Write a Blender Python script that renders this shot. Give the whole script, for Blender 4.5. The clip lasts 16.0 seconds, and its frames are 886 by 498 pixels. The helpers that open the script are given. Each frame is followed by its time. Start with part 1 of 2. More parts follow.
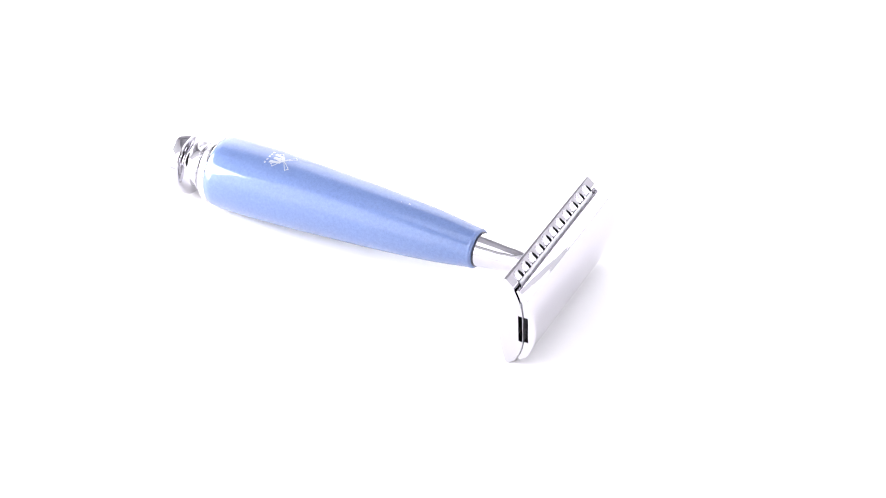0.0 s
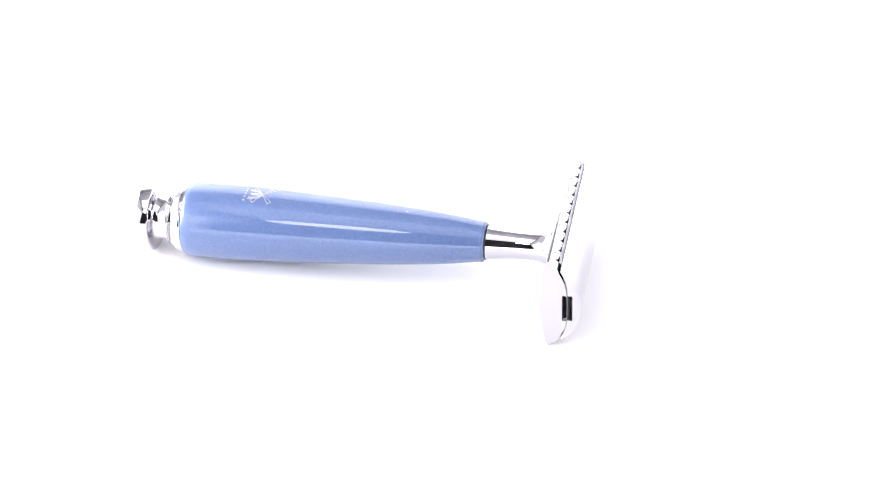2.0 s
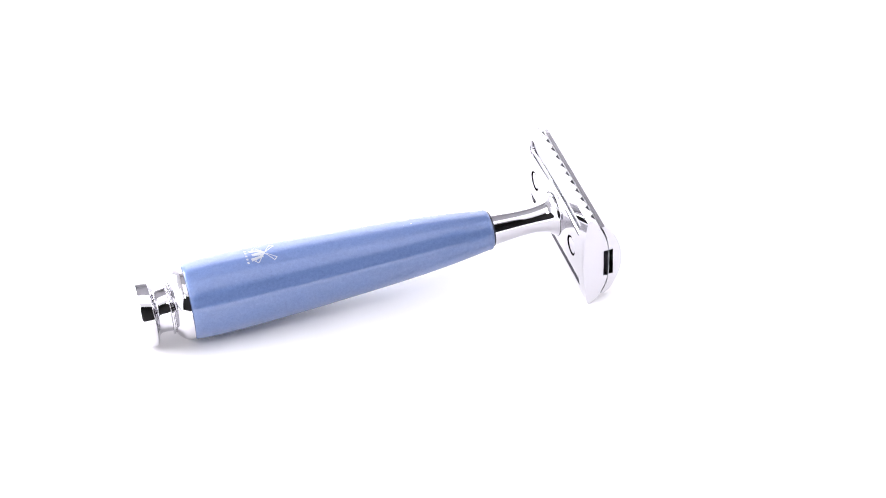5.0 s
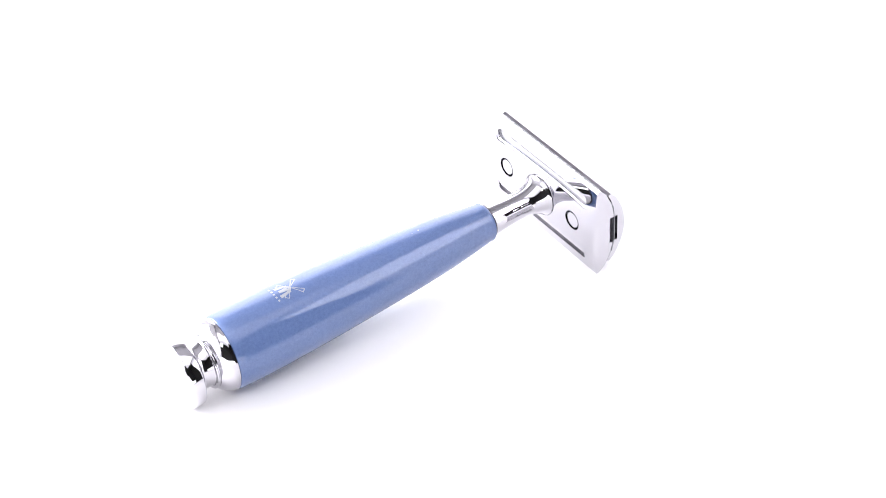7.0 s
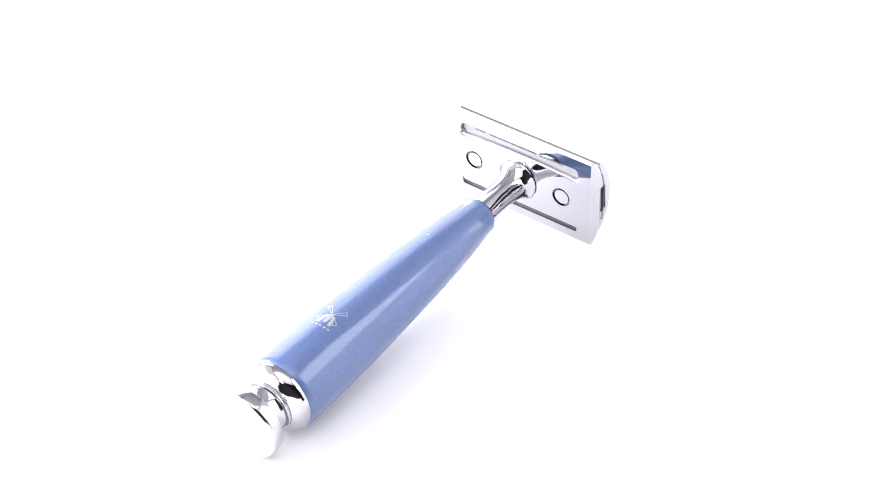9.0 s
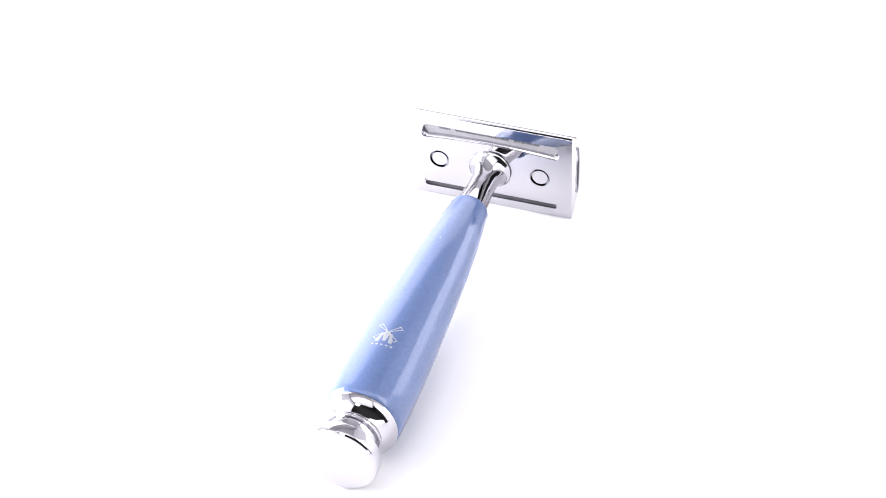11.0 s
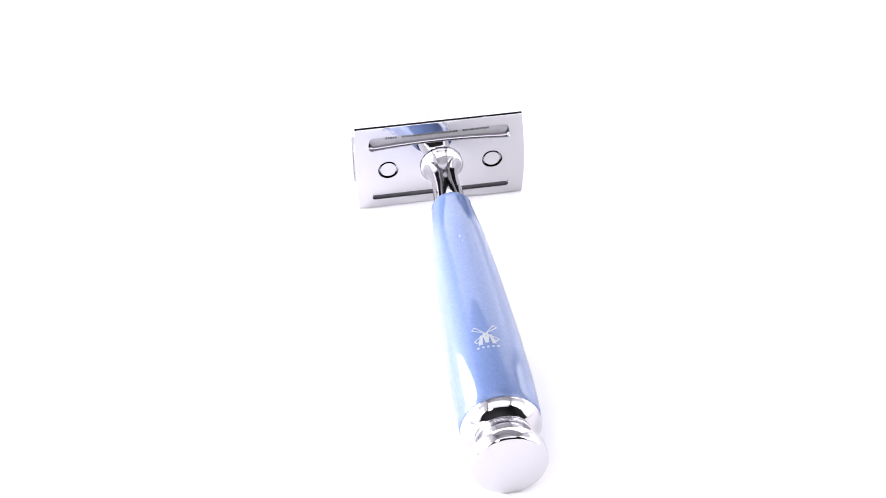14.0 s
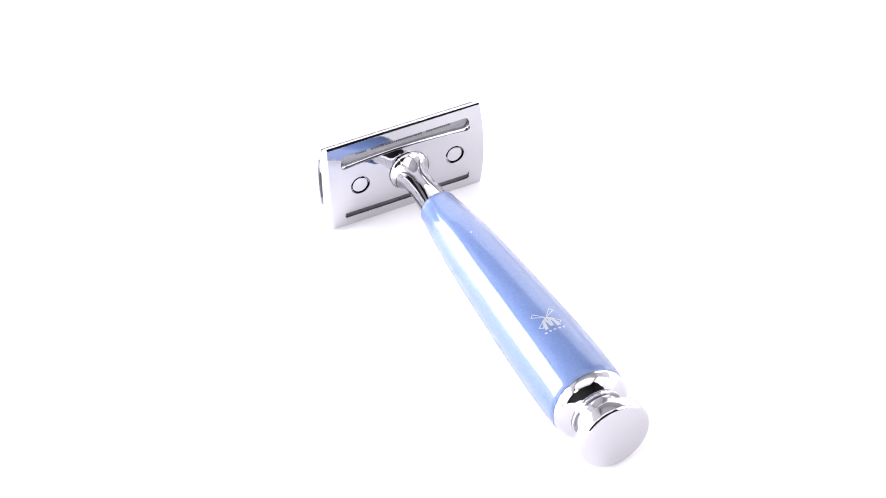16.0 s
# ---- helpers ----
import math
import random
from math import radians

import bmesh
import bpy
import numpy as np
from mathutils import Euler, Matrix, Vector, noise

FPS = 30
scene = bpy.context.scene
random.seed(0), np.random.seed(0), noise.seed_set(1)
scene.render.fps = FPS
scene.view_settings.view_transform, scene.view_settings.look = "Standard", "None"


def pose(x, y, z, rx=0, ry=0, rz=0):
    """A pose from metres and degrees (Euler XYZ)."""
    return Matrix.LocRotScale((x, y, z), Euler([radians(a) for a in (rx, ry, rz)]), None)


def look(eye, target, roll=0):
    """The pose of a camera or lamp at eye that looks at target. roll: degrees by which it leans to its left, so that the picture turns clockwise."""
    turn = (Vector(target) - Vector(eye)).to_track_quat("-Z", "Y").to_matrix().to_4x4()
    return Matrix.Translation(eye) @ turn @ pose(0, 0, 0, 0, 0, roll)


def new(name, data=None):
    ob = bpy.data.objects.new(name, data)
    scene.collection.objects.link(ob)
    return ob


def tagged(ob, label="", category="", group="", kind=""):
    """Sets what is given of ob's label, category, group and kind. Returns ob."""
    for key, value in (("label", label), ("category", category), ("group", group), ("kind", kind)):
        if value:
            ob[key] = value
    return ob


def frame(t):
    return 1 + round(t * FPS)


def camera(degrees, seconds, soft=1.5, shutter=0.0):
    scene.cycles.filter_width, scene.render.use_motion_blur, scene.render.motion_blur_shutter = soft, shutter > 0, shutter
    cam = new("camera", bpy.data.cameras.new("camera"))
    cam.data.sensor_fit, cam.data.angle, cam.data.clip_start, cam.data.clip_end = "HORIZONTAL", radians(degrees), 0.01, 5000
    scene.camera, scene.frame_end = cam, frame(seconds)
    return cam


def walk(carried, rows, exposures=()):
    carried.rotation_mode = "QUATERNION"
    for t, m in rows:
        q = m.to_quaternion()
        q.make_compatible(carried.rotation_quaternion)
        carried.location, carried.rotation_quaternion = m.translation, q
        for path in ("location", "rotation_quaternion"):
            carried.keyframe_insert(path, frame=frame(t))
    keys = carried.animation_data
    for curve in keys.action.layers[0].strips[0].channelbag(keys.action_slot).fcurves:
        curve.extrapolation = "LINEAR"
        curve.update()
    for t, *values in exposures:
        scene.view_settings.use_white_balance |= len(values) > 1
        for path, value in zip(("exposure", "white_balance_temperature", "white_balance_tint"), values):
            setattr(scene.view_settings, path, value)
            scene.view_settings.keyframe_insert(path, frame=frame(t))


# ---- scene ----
# Camera on a stand, looking down at the table; the razor turns on the table before it.
cam = camera(25.39, 16.0, soft=1.0)
STAND = pose(0, -0.36344, 0.30736, 0, 0, 0.214) @ pose(0, 0, 0, -39.609) @ pose(0, 0, 0, 0, 2.016) @ pose(0, 0, 0, 90)
walk(cam, [(0, STAND), (16.0, STAND)])

# ---- light ----
EXPOSURE = 0.0
scene.view_settings.exposure = EXPOSURE
world = bpy.data.worlds.new("room_air")
scene.world = world
world.use_nodes = True
world.node_tree.nodes["Background"].inputs[0].default_value = (0.02, 0.02, 0.022, 1)
world.node_tree.nodes["Background"].inputs[1].default_value = 0.3


def softbox(name, where, target, sx, sy, watts, colour=(0.965, 0.948, 1.0)):
    data = bpy.data.lights.new(name, "AREA")
    data.shape, data.size, data.size_y, data.energy, data.color = "RECTANGLE", sx, sy, watts, colour
    ob = new(name, data)
    ob.matrix_world = look(where, target)
    return ob


softbox("softbox_top", (0, -0.20, 0.69), (0, -0.2001, 0), 0.70, 0.50, 1.6)
softbox("softbox_side_west", (-0.39, 0.09, 0.15), (0, 0.09, 0.13), 0.40, 0.28, 5.5)
softbox("softbox_side_front", (-0.39, -0.27, 0.24), (0, -0.27, 0.22), 0.35, 0.47, 1.2)
softbox("softbox_side_east", (0.39, -0.08, 0.28), (0, -0.08, 0.20), 0.30, 0.46, 1.4)
softbox("softbox_side_east_rear", (0.39, 0.25, 0.09), (0, 0.25, 0.09), 0.36, 0.17, 0.5)
softbox("softbox_front", (0, -0.452, 0.05), (0, 0, 0.03), 0.76, 0.08, 0.3)
softbox("softbox_back", (0.02, 0.452, 0.25), (0.02, 0, 0.25), 0.70, 0.34, 0.88)

# ---- materials ----


def material(name, colour, rough, metal=0.0, coat=0.0, grain=0.0, grain_scale=200.0, bump=0.0, bump_scale=400.0, wear=0.0, wear_scale=30.0, tint=None):
    """Principled material with colour grain at two scales, roughness wear and fine relief (object space, metres)."""
    mat = bpy.data.materials.new(name)
    mat.use_nodes = True
    nt = mat.node_tree
    b = nt.nodes["Principled BSDF"]
    b.inputs["Base Color"].default_value = (*colour, 1)
    b.inputs["Roughness"].default_value = rough
    b.inputs["Metallic"].default_value = metal
    b.inputs["Coat Weight"].default_value = coat
    b.inputs["Coat Roughness"].default_value = 0.03
    tc = nt.nodes.new("ShaderNodeTexCoord")

    def noise_of(scale, detail=3.0):
        n = nt.nodes.new("ShaderNodeTexNoise")
        n.inputs["Scale"].default_value = scale
        n.inputs["Detail"].default_value = detail
        nt.links.new(tc.outputs["Object"], n.inputs["Vector"])
        return n

    if grain:
        fine, broad = noise_of(grain_scale), noise_of(grain_scale / 2.7)
        add = nt.nodes.new("ShaderNodeMath")
        add.operation = "ADD"
        nt.links.new(fine.outputs["Fac"], add.inputs[0])
        nt.links.new(broad.outputs["Fac"], add.inputs[1])
        ramp = nt.nodes.new("ShaderNodeMapRange")
        ramp.inputs["From Min"].default_value, ramp.inputs["From Max"].default_value = 0.6, 1.4
        nt.links.new(add.outputs[0], ramp.inputs["Value"])
        mix = nt.nodes.new("ShaderNodeMix")
        mix.data_type = "RGBA"
        light = tint or tuple(c * (1 + grain) for c in colour)
        mix.inputs["A"].default_value = (*[c * (1 - grain) for c in colour], 1)
        mix.inputs["B"].default_value = (*light, 1)
        nt.links.new(ramp.outputs[0], mix.inputs["Factor"])
        nt.links.new(mix.outputs["Result"], b.inputs["Base Color"])
    if wear:
        n = noise_of(wear_scale, 6)
        mr = nt.nodes.new("ShaderNodeMapRange")
        mr.inputs["From Min"].default_value, mr.inputs["From Max"].default_value = 0.35, 0.75
        mr.inputs["To Min"].default_value, mr.inputs["To Max"].default_value = rough, rough + wear
        nt.links.new(n.outputs["Fac"], mr.inputs["Value"])
        nt.links.new(mr.outputs[0], b.inputs["Roughness"])
    if bump:
        n = noise_of(bump_scale, 2)
        bp = nt.nodes.new("ShaderNodeBump")
        bp.inputs["Strength"].default_value = 0.2
        bp.inputs["Distance"].default_value = bump
        nt.links.new(n.outputs["Fac"], bp.inputs["Height"])
        nt.links.new(bp.outputs[0], b.inputs["Normal"])
    return mat


CHROME = material("chrome", (0.55, 0.542, 0.57), 0.012, metal=1.0, wear=0.022, wear_scale=160.0, bump=0.00001, bump_scale=900.0)
STEEL = material("blade_steel", (0.52, 0.52, 0.55), 0.34, metal=1.0, grain=0.08, grain_scale=2500.0, wear=0.08, wear_scale=500.0)
DULL = material("dull_steel", (0.36, 0.36, 0.375), 0.55, metal=0.35, grain=0.12, grain_scale=2500.0)
# blade steel with the shade of the deep narrow slot put into its colour
SHADED_STEEL = material("shaded_steel", (0.10, 0.10, 0.108), 0.5, metal=0.3, grain=0.3, grain_scale=900.0)
RESIN = material("blue_resin", (0.102, 0.154, 0.312), 0.40, metal=0.12, coat=1.0, grain=0.14, grain_scale=4000.0, wear=0.05, wear_scale=120.0)
RESIN.node_tree.nodes["Principled BSDF"].inputs["Specular IOR Level"].default_value = 0.05
RESIN.node_tree.nodes["Principled BSDF"].inputs["Coat IOR"].default_value = 1.56
SILVER_PRINT = material("silver_print", (0.34, 0.36, 0.39), 0.4, metal=0.3, grain=0.06, grain_scale=3000.0)
SEAM = material("dark_seam", (0.012, 0.014, 0.03), 0.45, grain=0.2, grain_scale=2000.0)
INK = material("grey_ink", (0.045, 0.045, 0.05), 0.6, grain=0.2, grain_scale=4000.0)
PAPER = material("white_table", (0.86, 0.855, 0.86), 0.6, grain=0.012, grain_scale=120.0, bump=0.00004, bump_scale=700.0)
FABRIC = material("white_fabric", (0.82, 0.82, 0.83), 0.8, grain=0.03, grain_scale=90.0, bump=0.0002, bump_scale=900.0)
# tent fabric with dimness put into its colour, for grey bands in the reflections
DIM_FABRIC = material("dimmed_fabric", (0.36, 0.355, 0.37), 0.8, grain=0.05, grain_scale=90.0, bump=0.0002, bump_scale=900.0)
# same fabric with a weaker dimming put into its colour
HALF_DIM_FABRIC = material("half_dim_fabric", (0.50, 0.495, 0.51), 0.8, grain=0.05, grain_scale=90.0, bump=0.0002, bump_scale=900.0)
ROOM = material("dark_room_paint", (0.035, 0.034, 0.034), 0.85, grain=0.15, grain_scale=6.0)

# ---- mesh helpers ----


def finish(bm, name, mat, angle=32.0):
    bmesh.ops.recalc_face_normals(bm, faces=bm.faces[:])
    me = bpy.data.meshes.new(name)
    bm.to_mesh(me)
    bm.free()
    me.materials.append(mat)
    me.shade_smooth()
    me.set_sharp_from_angle(angle=radians(angle))
    return me


def part(name, bm, mat, parent, label="", angle=32.0):
    """Links a bmesh as one mesh object under a thing or a part."""
    ob = new(name, finish(bm, name, mat, angle))
    ob.parent = parent
    return tagged(ob, label)


def carve(bm, cutters):
    """The solid bm with the solid cutters taken out of it, as a new bmesh."""
    def temp(b):
        bmesh.ops.recalc_face_normals(b, faces=b.faces[:])
        me = bpy.data.meshes.new("blank")
        b.to_mesh(me)
        b.free()
        return new("blank", me)
    ob = temp(bm)
    tools = [temp(c) for c in cutters]
    for tool in tools:
        mod = ob.modifiers.new("cut", "BOOLEAN")
        mod.operation, mod.object, mod.solver = "DIFFERENCE", tool, "EXACT"
    me = bpy.data.meshes.new_from_object(ob.evaluated_get(bpy.context.evaluated_depsgraph_get()))
    out = bmesh.new()
    out.from_mesh(me)
    bpy.data.meshes.remove(me)
    for o in (ob, *tools):
        data = o.data
        bpy.data.objects.remove(o)
        bpy.data.meshes.remove(data)
    return out


def fillet(points, radius, steps=5):
    """A profile (x, r) with its inner corners rounded; a point may carry its own radius as a third value."""
    out = [Vector(points[0][:2])]
    for a, b, c in zip(points, points[1:], points[2:]):
        rad = b[2] if len(b) > 2 else radius
        a, b, c = Vector(a[:2]), Vector(b[:2]), Vector(c[:2])
        rad = min(rad, (a - b).length * 0.49, (c - b).length * 0.49)
        p, q = b + (a - b).normalized() * rad, b + (c - b).normalized() * rad
        for k in range(steps + 1):
            t = k / steps
            out.append(p * (1 - t) ** 2 + b * 2 * t * (1 - t) + q * t * t)
    out.append(Vector(points[-1][:2]))
    return out


def spline(points, n):
    """A smooth curve through profile points (Catmull-Rom)."""
    p = [Vector(v) for v in points]
    p = [2 * p[0] - p[1], *p, 2 * p[-1] - p[-2]]
    out = []
    for i in range(1, len(p) - 2):
        for k in range(n):
            t = k / n
            out.append(0.5 * (2 * p[i] + (p[i + 1] - p[i - 1]) * t + (2 * p[i - 1] - 5 * p[i] + 4 * p[i + 1] - p[i + 2]) * t * t
                              + (3 * p[i] - p[i - 1] - 3 * p[i + 1] + p[i + 2]) * t ** 3))
    out.append(p[-2])
    return out


# the grip's axis leaves the head a touch off square, as it is screwed on
AY, AZ, BY, BZ = -0.308, -0.233, -0.00680, 0.02511


def on_axis(x):
    return Vector((x, AY + BY * x, AZ + BZ * x))


def turned(profile, segments=96):
    """A solid turned about the grip's axis from a profile of (x, radius), all in millimetres."""
    bm = bmesh.new()
    rings = []
    for x, r in profile:
        c = on_axis(x)
        if r < 1e-6:
            rings.append([bm.verts.new(c * 0.001)])
            continue
        rings.append([bm.verts.new((c + Vector((0, r * math.cos(a), r * math.sin(a)))) * 0.001)
                      for a in (2 * math.pi * k / segments for k in range(segments))])
    for a, b in zip(rings, rings[1:]):
        for k in range(segments):
            j = (k + 1) % segments
            if len(a) == 1 and len(b) == 1:
                continue
            if len(a) == 1:
                bm.faces.new((a[0], b[k], b[j]))
            elif len(b) == 1:
                bm.faces.new((a[k], a[j], b[0]))
            else:
                bm.faces.new((a[k], a[j], b[j], b[k]))
    for ring in (rings[0], rings[-1]):
        if len(ring) > 1:
            bm.faces.new(ring)
    return bm


def bar(section, y0, y1, bulge=0.0, steps=1):
    """A bar along y with the closed section [(x, z)], in millimetres; bulge rounds its ends in plan."""
    bm = bmesh.new()
    zmax = max(abs(z) for _, z in section)
    rings = []
    for k in range(steps + 1):
        t = k / steps
        ring = []
        for x, z in section:
            e = bulge * (1 - (z / zmax) ** 2)
            ring.append(bm.verts.new(Vector((x, (y0 - e) * (1 - t) + (y1 + e) * t, z)) * 0.001))
        rings.append(ring)
    n = len(section)
    for a, b in zip(rings, rings[1:]):
        for k in range(n):
            bm.faces.new((a[k], a[(k + 1) % n], b[(k + 1) % n], b[k]))
    bm.faces.new(rings[0])
    bm.faces.new(rings[-1])
    return bm


def rounded_rect(w, h, r, steps=6):
    out = []
    for cx, cy, a0 in ((w - r, h - r, 0), (-w + r, h - r, 90), (-w + r, -h + r, 180), (w - r, -h + r, 270)):
        for k in range(steps + 1):
            a = radians(a0 + 90 * k / steps)
            out.append((cx + r * math.cos(a), cy + r * math.sin(a)))
    return out


def loft(outlines):
    """A solid through outlines [(depth x, [(y, z)])] of one count of points, in millimetres."""
    bm = bmesh.new()
    rings = [[bm.verts.new(Vector((x, y, z)) * 0.001) for y, z in pts] for x, pts in outlines]
    n = len(rings[0])
    for a, b in zip(rings, rings[1:]):
        for k in range(n):
            bm.faces.new((a[k], a[(k + 1) % n], b[(k + 1) % n], b[k]))
    bm.faces.new(rings[0])
    bm.faces.new(rings[-1])
    return bm


def placed(bm, m):
    bm.transform(m)
    return bm


def mm(x, y, z, rx=0, ry=0, rz=0):
    return pose(x * 0.001, y * 0.001, z * 0.001, rx, ry, rz)


def slab(x0, y0, z0, x1, y1, z1):
    bm = bmesh.new()
    bmesh.ops.create_cube(bm, size=1)
    bm.transform(Matrix.LocRotScale(((x0 + x1) / 2, (y0 + y1) / 2, (z0 + z1) / 2), None, (x1 - x0, y1 - y0, z1 - z0)))
    return bm


# ---- the setting: a white photo table in a fabric light tent, in a dark room ----


def setting(name, bm, mat, label):
    return tagged(new(name, finish(bm, name, mat)), label, kind="structure")


setting("floor", slab(-0.8, -0.8, -0.02, 0.8, 0.8, 0.0), PAPER, "seamless white matte photo table surface")
TX, TY, TZ, TH = 0.40, 0.46, 0.70, 0.006
setting("wall_west", slab(-TX - TH, -TY, 0, -TX, TY, TZ), FABRIC, "white fabric side of light tent")
setting("wall_east", slab(TX, -0.24, 0, TX + TH, 0.06, TZ), FABRIC, "white fabric side of light tent")
# unseen rear part of the east side, toned down to grey the head's reflections
setting("wall_east_rear", slab(TX, 0.06, 0, TX + TH, TY, TZ), HALF_DIM_FABRIC, "unseen rear side of light tent, toned down to grey the chrome's reflections")
# unseen upper back, darkened so chrome and resin mirror a dimmer zone
setting("wall_north", slab(-TX, TY, 0.43, TX, TY + TH, TZ), DIM_FABRIC, "unseen upper back of light tent, greyed as a dim zone for reflections")
setting("wall_north_base", slab(-TX, TY, 0, TX, TY + TH, 0.43), FABRIC, "white fabric foot of light tent's back")
setting("wall_south", slab(-TX, -TY - TH, 0, TX, -TY, 0.10), FABRIC, "low white fabric front lip of light tent")
setting("wall_south_west", slab(-TX, -TY - TH, 0.10, -0.355, -TY, TZ), FABRIC, "white fabric flap beside the tent's opening")
# unseen top, darkened in colour for the same dim reflections
setting("ceiling", slab(-TX, -0.315, TZ, TX, TY, TZ + TH), DIM_FABRIC, "unseen top of light tent, greyed as a dim zone for reflections")
for name, box in (("room_wall_west", (-0.83, -0.8, 0, -0.8, 0.8, 1.1)), ("room_wall_east", (0.8, -0.8, 0, 0.83, 0.8, 1.1)),
                  ("room_wall_north", (-0.83, 0.8, 0, 0.83, 0.83, 1.1)), ("room_wall_south", (-0.83, -0.83, 0, 0.83, -0.8, 1.1)),
                  ("room_ceiling", (-0.83, -0.83, 1.1, 0.83, 0.83, 1.13))):
    setting(name, slab(*box), ROOM, "dark unlit wall of the room")

# a round lamp of the room, seen only in the polished metal
GLOW = bpy.data.materials.new("lamp_glow")
GLOW.use_nodes = True
GLOW.node_tree.nodes["Principled BSDF"].inputs["Emission Color"].default_value = (1.0, 0.97, 0.94, 1)
GLOW.node_tree.nodes["Principled BSDF"].inputs["Emission Strength"].default_value = 9.0
bm = bmesh.new()
bmesh.ops.create_cone(bm, cap_ends=True, segments=48, radius1=0.098, radius2=0.092, depth=0.03)
room_lamp = tagged(new("room_lamp", finish(bm, "room_lamp", GLOW)), "round white glowing lamp hung in the dark room", "lamp")
room_lamp.matrix_world = look((-0.315, -0.585, 0.79), (0, 0, 0))
bm = bmesh.new()
bmesh.ops.create_cone(bm, cap_ends=True, segments=12, radius1=0.005, radius2=0.005, depth=0.31)
part("stem", placed(bm, room_lamp.matrix_world.inverted() @ pose(-0.315, -0.585, 0.945)), ROOM, room_lamp, "dark hanging stem")

# ---- the safety razor ----
razor = tagged(new("safety_razor"), "chrome safety razor with glossy blue resin handle lying on white table", "razor")


GRIP_POINTS = [(-90.6, 9.05), (-84, 9.20), (-76, 9.09), (-66, 8.72), (-56, 8.18), (-46, 7.61), (-38, 7.06), (-30, 6.36), (-24, 5.64), (-19, 4.93), (-17.95, 4.88)]


def grip_radius(x):
    return float(np.interp(x, [p[0] for p in GRIP_CURVE], [p[1] for p in GRIP_CURVE]))


GRIP_CURVE = spline(GRIP_POINTS, 8)
part("grip", turned([(-90.6, 0), (-90.6, 8.5), (-90.55, 8.78), (-90.35, 8.93)] + [(p.x, p.y) for p in GRIP_CURVE[2:-1]]
                    + [(-17.9, 4.87), (-17.65, 4.8), (-17.45, 4.68), (-17.32, 4.52), (-17.25, 4.32), (-17.25, 0)]), RESIN, razor, "glossy mid-blue resin grip, swelling to the butt")

part("seam_ring", turned([(-17.6, 0), (-17.6, 4.26), (-16.95, 4.26), (-16.85, 4.18), (-16.85, 0)]), SEAM, razor, "thin dark ring between grip and neck")
neck_profile = [(-17.9, 0), (-17.9, 4.1)] + [(p.x, p.y) for p in spline([(-17.2, 4.1), (-14, 3.78), (-10.5, 3.48), (-8.6, 3.41), (-7.2, 3.4), (-6.6, 3.42)], 7)] \
    + [(-7.3 + 6.1 * math.sin(a), 3.4 + 2.75 * (1 - math.cos(a))) for a in np.linspace(0.14, 1.2, 14)] \
    + [(-1.45, 5.25), (-1.15, 5.33), (-0.8, 5.25), (-0.75, 3.2), (0.6, 3.2), (0.6, 0)]
part("neck", turned(neck_profile), CHROME, razor, "polished chrome neck flaring to the head")

collar_profile = [(-90.3, 0), (-90.3, 8.4)] + [(p.x, p.y) for p in spline([(-90.75, 8.82), (-91.6, 8.78), (-92.8, 8.3), (-93.8, 7.45), (-94.4, 6.7)], 6)] \
    + [(p.x, p.y) for p in fillet([(-94.45, 6.6), (-94.5, 6.3), (-94.75, 6.3), (-94.8, 6.55), (-95.2, 6.55), (-95.3, 6.2)], 0.12, 3)] + [(-95.32, 5.6), (-95.32, 0)]
waist_profile = [(-95.2, 0)] + [(p.x, p.y) for p in spline([(-95.2, 5.75), (-96.2, 5.6), (-97.6, 5.6), (-98.3, 5.95), (-98.75, 6.8), (-98.97, 7.8)], 6)] + [(-99.0, 7.8), (-99.0, 0)]
disc_profile = [(-98.9, 0)] + [(p.x, p.y) for p in fillet([(-98.9, 7.8), (-99.0, 8.0), (-99.2, 8.32, 0.12), (-100.5, 8.46, 0.8), (-101.95, 8.42, 0.2), (-102.45, 8.05, 0.14), (-102.52, 5.5)], 0.3, 5)] \
    + [(-102.55, 2.5), (-102.56, 0)]
pommel = part("pommel", turned(collar_profile), CHROME, razor, "turned chrome pommel with stepped round collar")
part("waist", turned(waist_profile), CHROME, pommel, "narrow chrome waist")
part("end_disc", turned(disc_profile), CHROME, pommel, "flat polished chrome end disc")


# emblem printed round the grip: u along the axis to the head, v round the grip
def print_patch(bm, quads, top=0.035):
    for quad in quads:
        n = 4
        low, high = {}, {}
        for i in range(n + 1):
            for j in range(n + 1):
                s, t = i / n, j / n
                (u0, v0), (u1, v1), (u2, v2), (u3, v3) = quad
                u = (u0 * (1 - s) + u1 * s) * (1 - t) + (u3 * (1 - s) + u2 * s) * t
                v = (v0 * (1 - s) + v1 * s) * (1 - t) + (v3 * (1 - s) + v2 * s) * t
                x = -71.50 + u
                r = grip_radius(x)
                for store, lift in ((low, -0.05), (high, top)):
                    a = math.pi / 2 - 0.0226 + v / r
                    store[i, j] = bm.verts.new((on_axis(x) + Vector((0, (r + lift) * math.cos(a), (r + lift) * math.sin(a)))) * 0.001)
        for i in range(n):
            for j in range(n):
                bm.faces.new((high[i, j], high[i + 1, j], high[i + 1, j + 1], high[i, j + 1]))
        edge = [(i, 0) for i in range(n)] + [(n, j) for j in range(n)] + [(i, n) for i in range(n, 0, -1)] + [(0, j) for j in range(n, 0, -1)]
        for a, b in zip(edge, edge[1:] + edge[:1]):
            bm.faces.new((low[a], low[b], high[b], high[a]))
    return bm


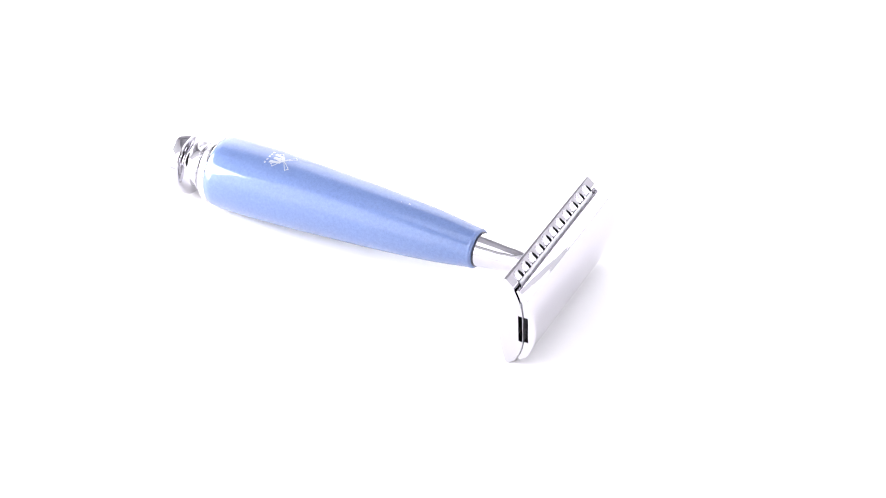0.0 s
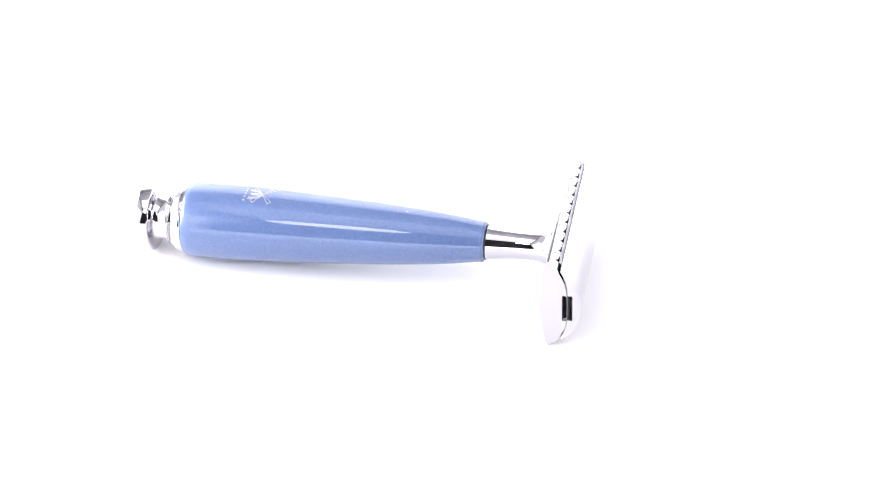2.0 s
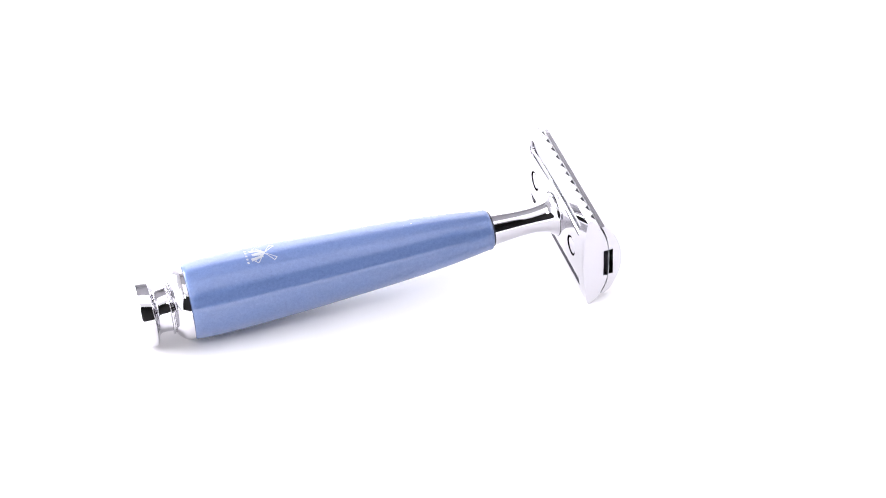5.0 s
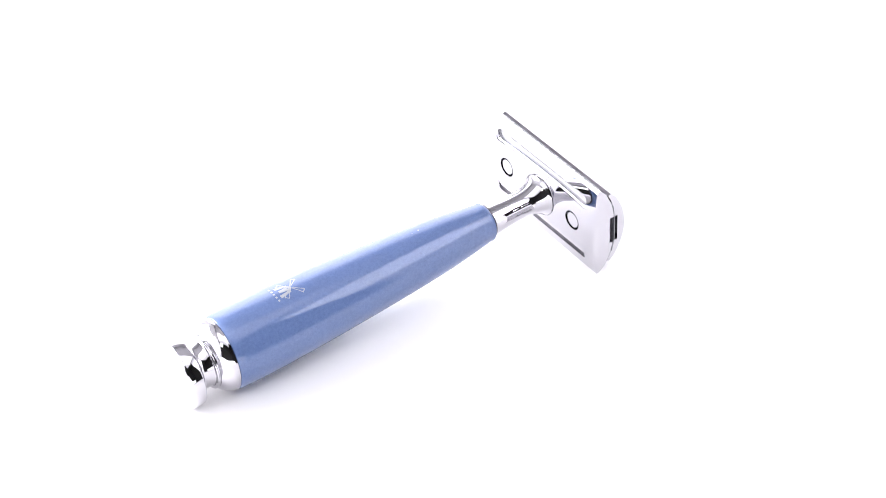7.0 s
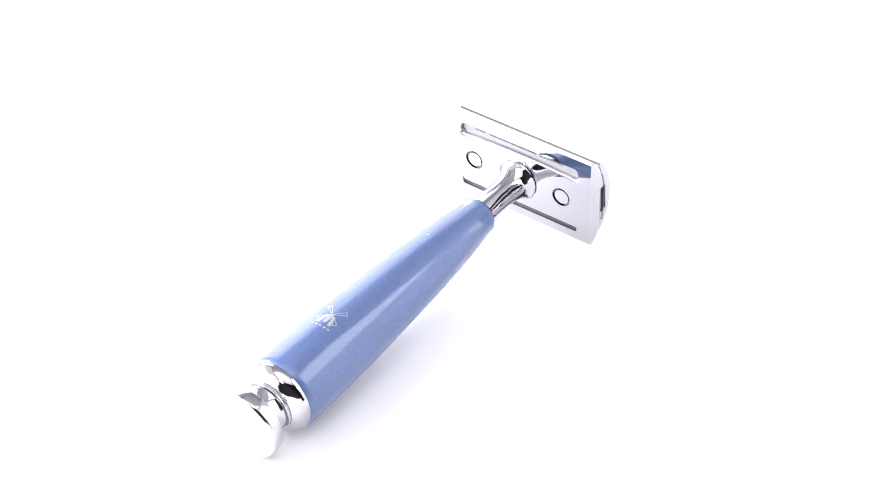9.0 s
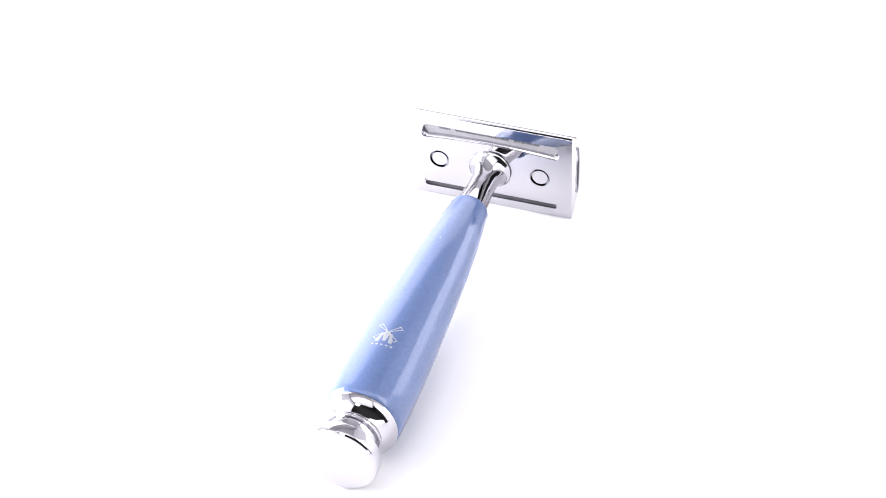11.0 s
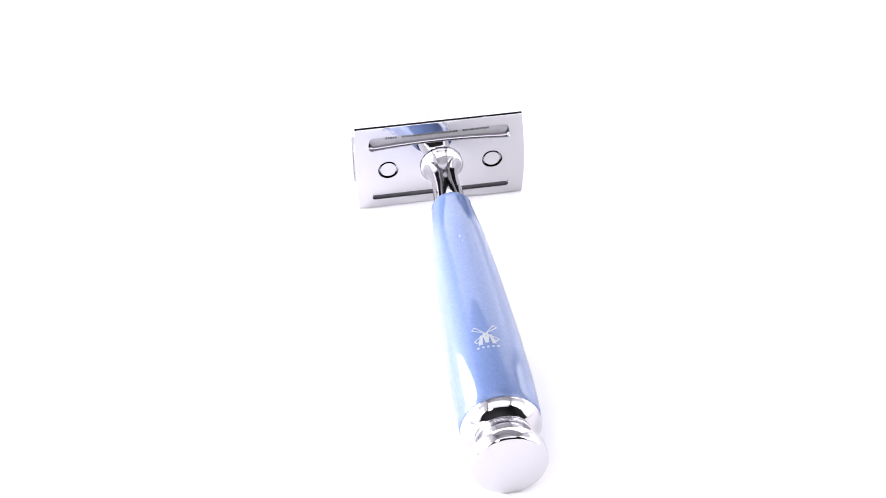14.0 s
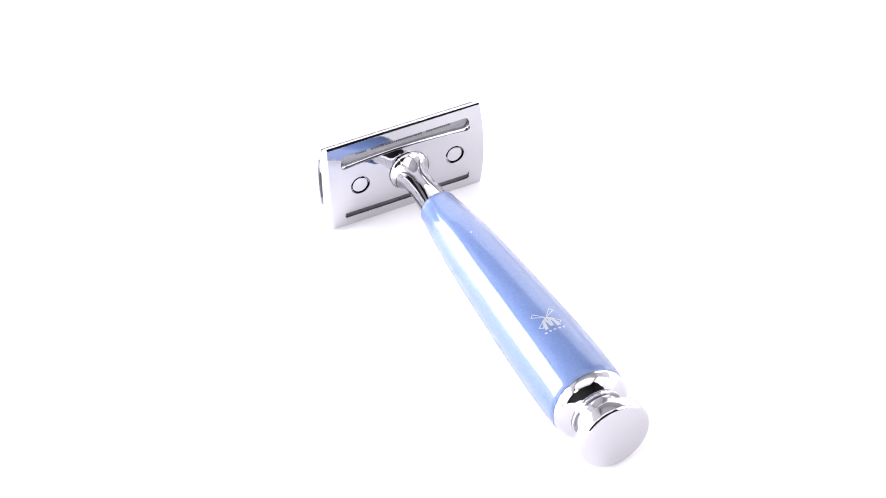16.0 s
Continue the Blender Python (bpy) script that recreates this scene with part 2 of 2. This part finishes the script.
def stroke(a, b, w):
    a, b = Vector(a), Vector(b)
    d = (b - a).normalized()
    s = Vector((-d.y, d.x)) * w / 2
    a, b = a - d * w / 2, b + d * w / 2
    return [tuple(a + s), tuple(b + s), tuple(b - s), tuple(a - s)]


hub = [[(-0.4, -1.3), (-0.4, -0.7), (-3.3, -1.1), (-3.3, -2.0)], [(-0.4, 0.7), (-0.4, 1.3), (-3.3, 2.0), (-3.3, 1.1)],
       [(-0.4, -0.7), (-0.4, -0.15), (-2.9, 0.38), (-2.9, -0.38)], [(-0.4, 0.15), (-0.4, 0.7), (-2.9, 0.38), (-2.9, -0.38)],
       [(0.25, -0.3), (0.25, 0.3), (-0.5, 1.0), (-0.5, -1.0)]]
emblem = part("emblem", print_patch(bmesh.new(), hub, 0.04), SILVER_PRINT, razor, "silver printed windmill emblem")
for angle in (42, 138, 222, 318):
    d = Vector((math.sin(radians(angle)), math.cos(radians(angle))))
    s = Vector((-d.y, d.x))
    p = [d * 0.5 - s * 0.1, d * 3.3 - s * 0.48, d * 3.3 + s * 0.48, d * 0.5 + s * 0.1]
    part("sail", print_patch(bmesh.new(), [stroke(a, b, 0.17) for a, b in zip(p, p[1:] + p[:1])]), SILVER_PRINT, emblem)
for v in (-2.5, -1.4, -0.28, 0.85, 1.95):
    part("letter_bar", print_patch(bmesh.new(), [[(-3.95, v), (-3.95, v + 0.55), (-4.4, v + 0.55), (-4.4, v)]]), SILVER_PRINT, emblem)

part("scuff", print_patch(bmesh.new(), [[(35.1, -0.45), (35.3, -0.2), (35.55, -0.5), (35.25, -0.65)], [(33.2, -0.1), (33.3, 0.02), (33.42, -0.08), (33.3, -0.2)]], 0.02), SILVER_PRINT, razor, "tiny pale scuff on the resin")

# ---- the head ----
HW, HD = 20.7, 12.54


def back_x(z):
    return -1.2 + 1.4 * (z / HD) ** 2


def seat_x(z):
    """The bent line of the blade."""
    return 5.15 - 2.6 * abs(z / 11.2) ** 3


N = 40
EDGE = back_x(HD - 0.5)
lip = [(EDGE, HD - 0.5), (EDGE + 0.26, HD - 0.07), (EDGE + 0.36, HD)]
back = [(0.78, -HD)] + [(x, -z) for x, z in reversed(lip)] + [(back_x(z), z) for z in np.linspace(-HD + 0.6, HD - 0.6, N + 1)] + lip + [(0.78, HD)]
front_half = fillet([(0.80, HD), (1.0, HD - 0.06, 0.15), (2.82, 10.84, 0.25), (2.97, 10.2), (3.4, 9.2), (3.9, 8.2), (4.4, 6.8), (4.8, 5.0), (5.0, 3.0)], 0.45, 4)
front = [(p.x, p.y) for p in front_half[1:]]
section = back + front + [(5.0, 1.5), (5.0, -1.5)] + [(x, -z) for x, z in reversed(front)]


def slot_outline(half_y, half_z, waist=0.0, n=24):
    """A long slot with rounded ends; waist narrows its middle from the edge towards the neck."""
    r = min(1.1, half_z * 0.95)
    out = [(y, z) for y, z in rounded_rect(half_y, half_z, r) if z > 0]
    low = [(y, z) for y, z in rounded_rect(half_y, half_z, r) if z <= 0]
    left, right = [q for q in low if q[0] < 0], [q for q in low if q[0] >= 0]
    ends = half_y - r
    middle = [(-ends + 2 * ends * k / n, -half_z) for k in range(1, n)]
    return out + [(y, z + waist * (1 - (y / half_y) ** 2)) if z < -half_z * 0.9 else (y, z) for y, z in left + middle + right]


def slot_cutter(zc, half_y, half_z, slope, deep=1.9, chamfer=0.35, waist=0.0):
    shapes = [(-3.0, 1.0), (-0.1, 1.0), (0.1, 0.4), (0.35, 0.1), (0.6, 0.0), (deep, 0.0)] if chamfer else [(-3.0, 0.0), (deep, 0.0)]
    bm = loft([(x, slot_outline(half_y + e * chamfer, half_z + e * chamfer, waist)) for x, e in shapes])
    return placed(bm, mm(back_x(zc), 0, zc, 0, -slope, 0))


def disc(x0, x1, r, y=0.0, z=0.0, n=48, r1=None):
    pts = [(math.cos(2 * math.pi * k / n), math.sin(2 * math.pi * k / n)) for k in range(n)]
    return loft([(x0, [(y + r * a, z + r * b) for a, b in pts]), (x1, [(y + (r1 or r) * a, z + (r1 or r) * b) for a, b in pts])])


wedge = bar([(-3.0, -6.45), (back_x(6.45) - 0.02, -6.45), (back_x(8.2) + 0.25, -8.2), (-3.0, -8.2)], -17.2, 17.2)
cutters = [slot_cutter(7.85, 17.3, 1.6, 8, waist=0.9), wedge, slot_cutter(-8.78, 17.2, 0.68, -8, 1.9, 0)]
for y in (-13.0, 13.0):
    cutters.append(disc(-3, 1.2, 2.55, y, 0))
cutters.append(disc(-3, -0.75, 5.55, AY, AZ))
PITCH = 3.43
for k in range(-5, 6):
    for side in (1, -1):
        scoop = loft([(x, [(r * math.cos(a), r * math.sin(a)) for a in (2 * math.pi * q / 40 for q in range(40))])
                      for x, r in ((-1.25, 1.4), (-1.0, 1.86), (-0.6, 2.12), (-0.1, 2.24), (0.6, 2.27), (1.9, 2.27))])
        cutters.append(placed(scoop, mm(3.2, k * PITCH, side * 12.93, 0, side * 45, 0)))
for side in (-1, 1):
    cutters.append(slab(0.0039, side * 0.020 - 0.0035, -0.0043, 0.0052, side * 0.020 + 0.0035, 0.0032))
plate = part("base_plate", carve(bar(section, -HW, HW, 0.5), cutters), CHROME, razor, "chrome base plate with two long slots and scalloped safety bars", angle=24)
for y in (-13.0, 13.0):
    pin = disc(-1.0, 1.5, 1.97, y, 0)
    bmesh.ops.bevel(pin, geom=[e for e in pin.edges if all(v.co.x < -0.0009 for v in e.verts)], offset=0.00025, segments=3, affect="EDGES", profile=0.5)
    part("guide_pin", pin, CHROME, plate, "round chrome guide pin", angle=50)

# blade: thin bent steel strip, narrower at its ends
zs = np.linspace(-10.65, 10.65, 33)
blade_section = [(seat_x(z) - 0.05, z) for z in zs] + [(seat_x(z) + 0.05, z) for z in reversed(zs)]
notches = [slab(-0.002, s * 0.0205 - 0.0022, t * 0.0115 - 0.0045, 0.009, s * 0.0205 + 0.0022, t * 0.0115 + 0.0045) for s in (-1, 1) for t in (-1, 1)]
blade = part("blade", carve(bar(blade_section, -21.3, 21.3), notches), STEEL, razor, "thin bent steel double-edged blade")
# the lower slot's strip gets the darkened steel, its recess shade painted in
for zc, half, slope in ((7.85, 1.58, 8), (-8.78, 0.66, -8)):
    strip = loft([(0.95, rounded_rect(17.18, half, half * 0.9)), (1.88, rounded_rect(17.18, half, half * 0.9))])
    part("blade_strip", placed(strip, mm(back_x(zc), 0, zc, 0, -slope, 0)), DULL if zc > 0 else SHADED_STEEL, blade, "dull steel of the blade seen in a slot, colour darkened for shade in the lower one")
dashes = bmesh.new()
rng = random.Random(4)
for k in range(43):
    y = 13.0 - k * 0.6
    if k in (5, 6, 30, 31):
        continue
    tall = rng.uniform(0.0006, 0.0010)
    one = placed(slab(0.00091, (y - rng.uniform(0.17, 0.26)) * 0.001, 0.0005, 0.00096, (y + rng.uniform(0.17, 0.26)) * 0.001, 0.0005 + tall), mm(back_x(7.85), 0, 7.85, 0, -8, 0))
    me = bpy.data.meshes.new("blank")
    one.to_mesh(me)
    one.free()
    dashes.from_mesh(me)
    bpy.data.meshes.remove(me)
part("print_line", dashes, INK, blade, "line of small grey print")

# cap: domed strip over the blade
outer = [(4.2, -10.25)] + [(8.3 - 2.7 * (z / 8.85) ** 2, z) for z in np.linspace(-8.85, 8.85, 41)] + [(4.2, 10.25)]
inner = [(seat_x(z) + 0.12, z) for z in np.linspace(10.0, -10.0, 25)]
cap_cut = [slab(0.0050, s * 0.020 - 0.0034, -0.0042, 0.0063, s * 0.020 + 0.0034, 0.0031) for s in (-1, 1)]
part("cap", carve(bar(outer + inner, -HW, HW, 0.3), cap_cut), CHROME, razor, "domed mirror-polished chrome cap plate", angle=24)


# ---- turning ----
def motions():
    rest = pose(0.00700, 0.02599, 0.01261, 0.225, -0.667, 79.132)
    rows = []
    for k in range(33):
        t = k * 0.5
        turn = -109.2975 + 8.422636 * t + 0.4053389 * t ** 2 - 0.06996640 * t ** 3 + 0.004735930 * t ** 4 - 0.0001109401 * t ** 5
        rows.append((t, pose(0, 0, 0, 0, 0, turn) @ rest))
    walk(razor, rows)


motions()
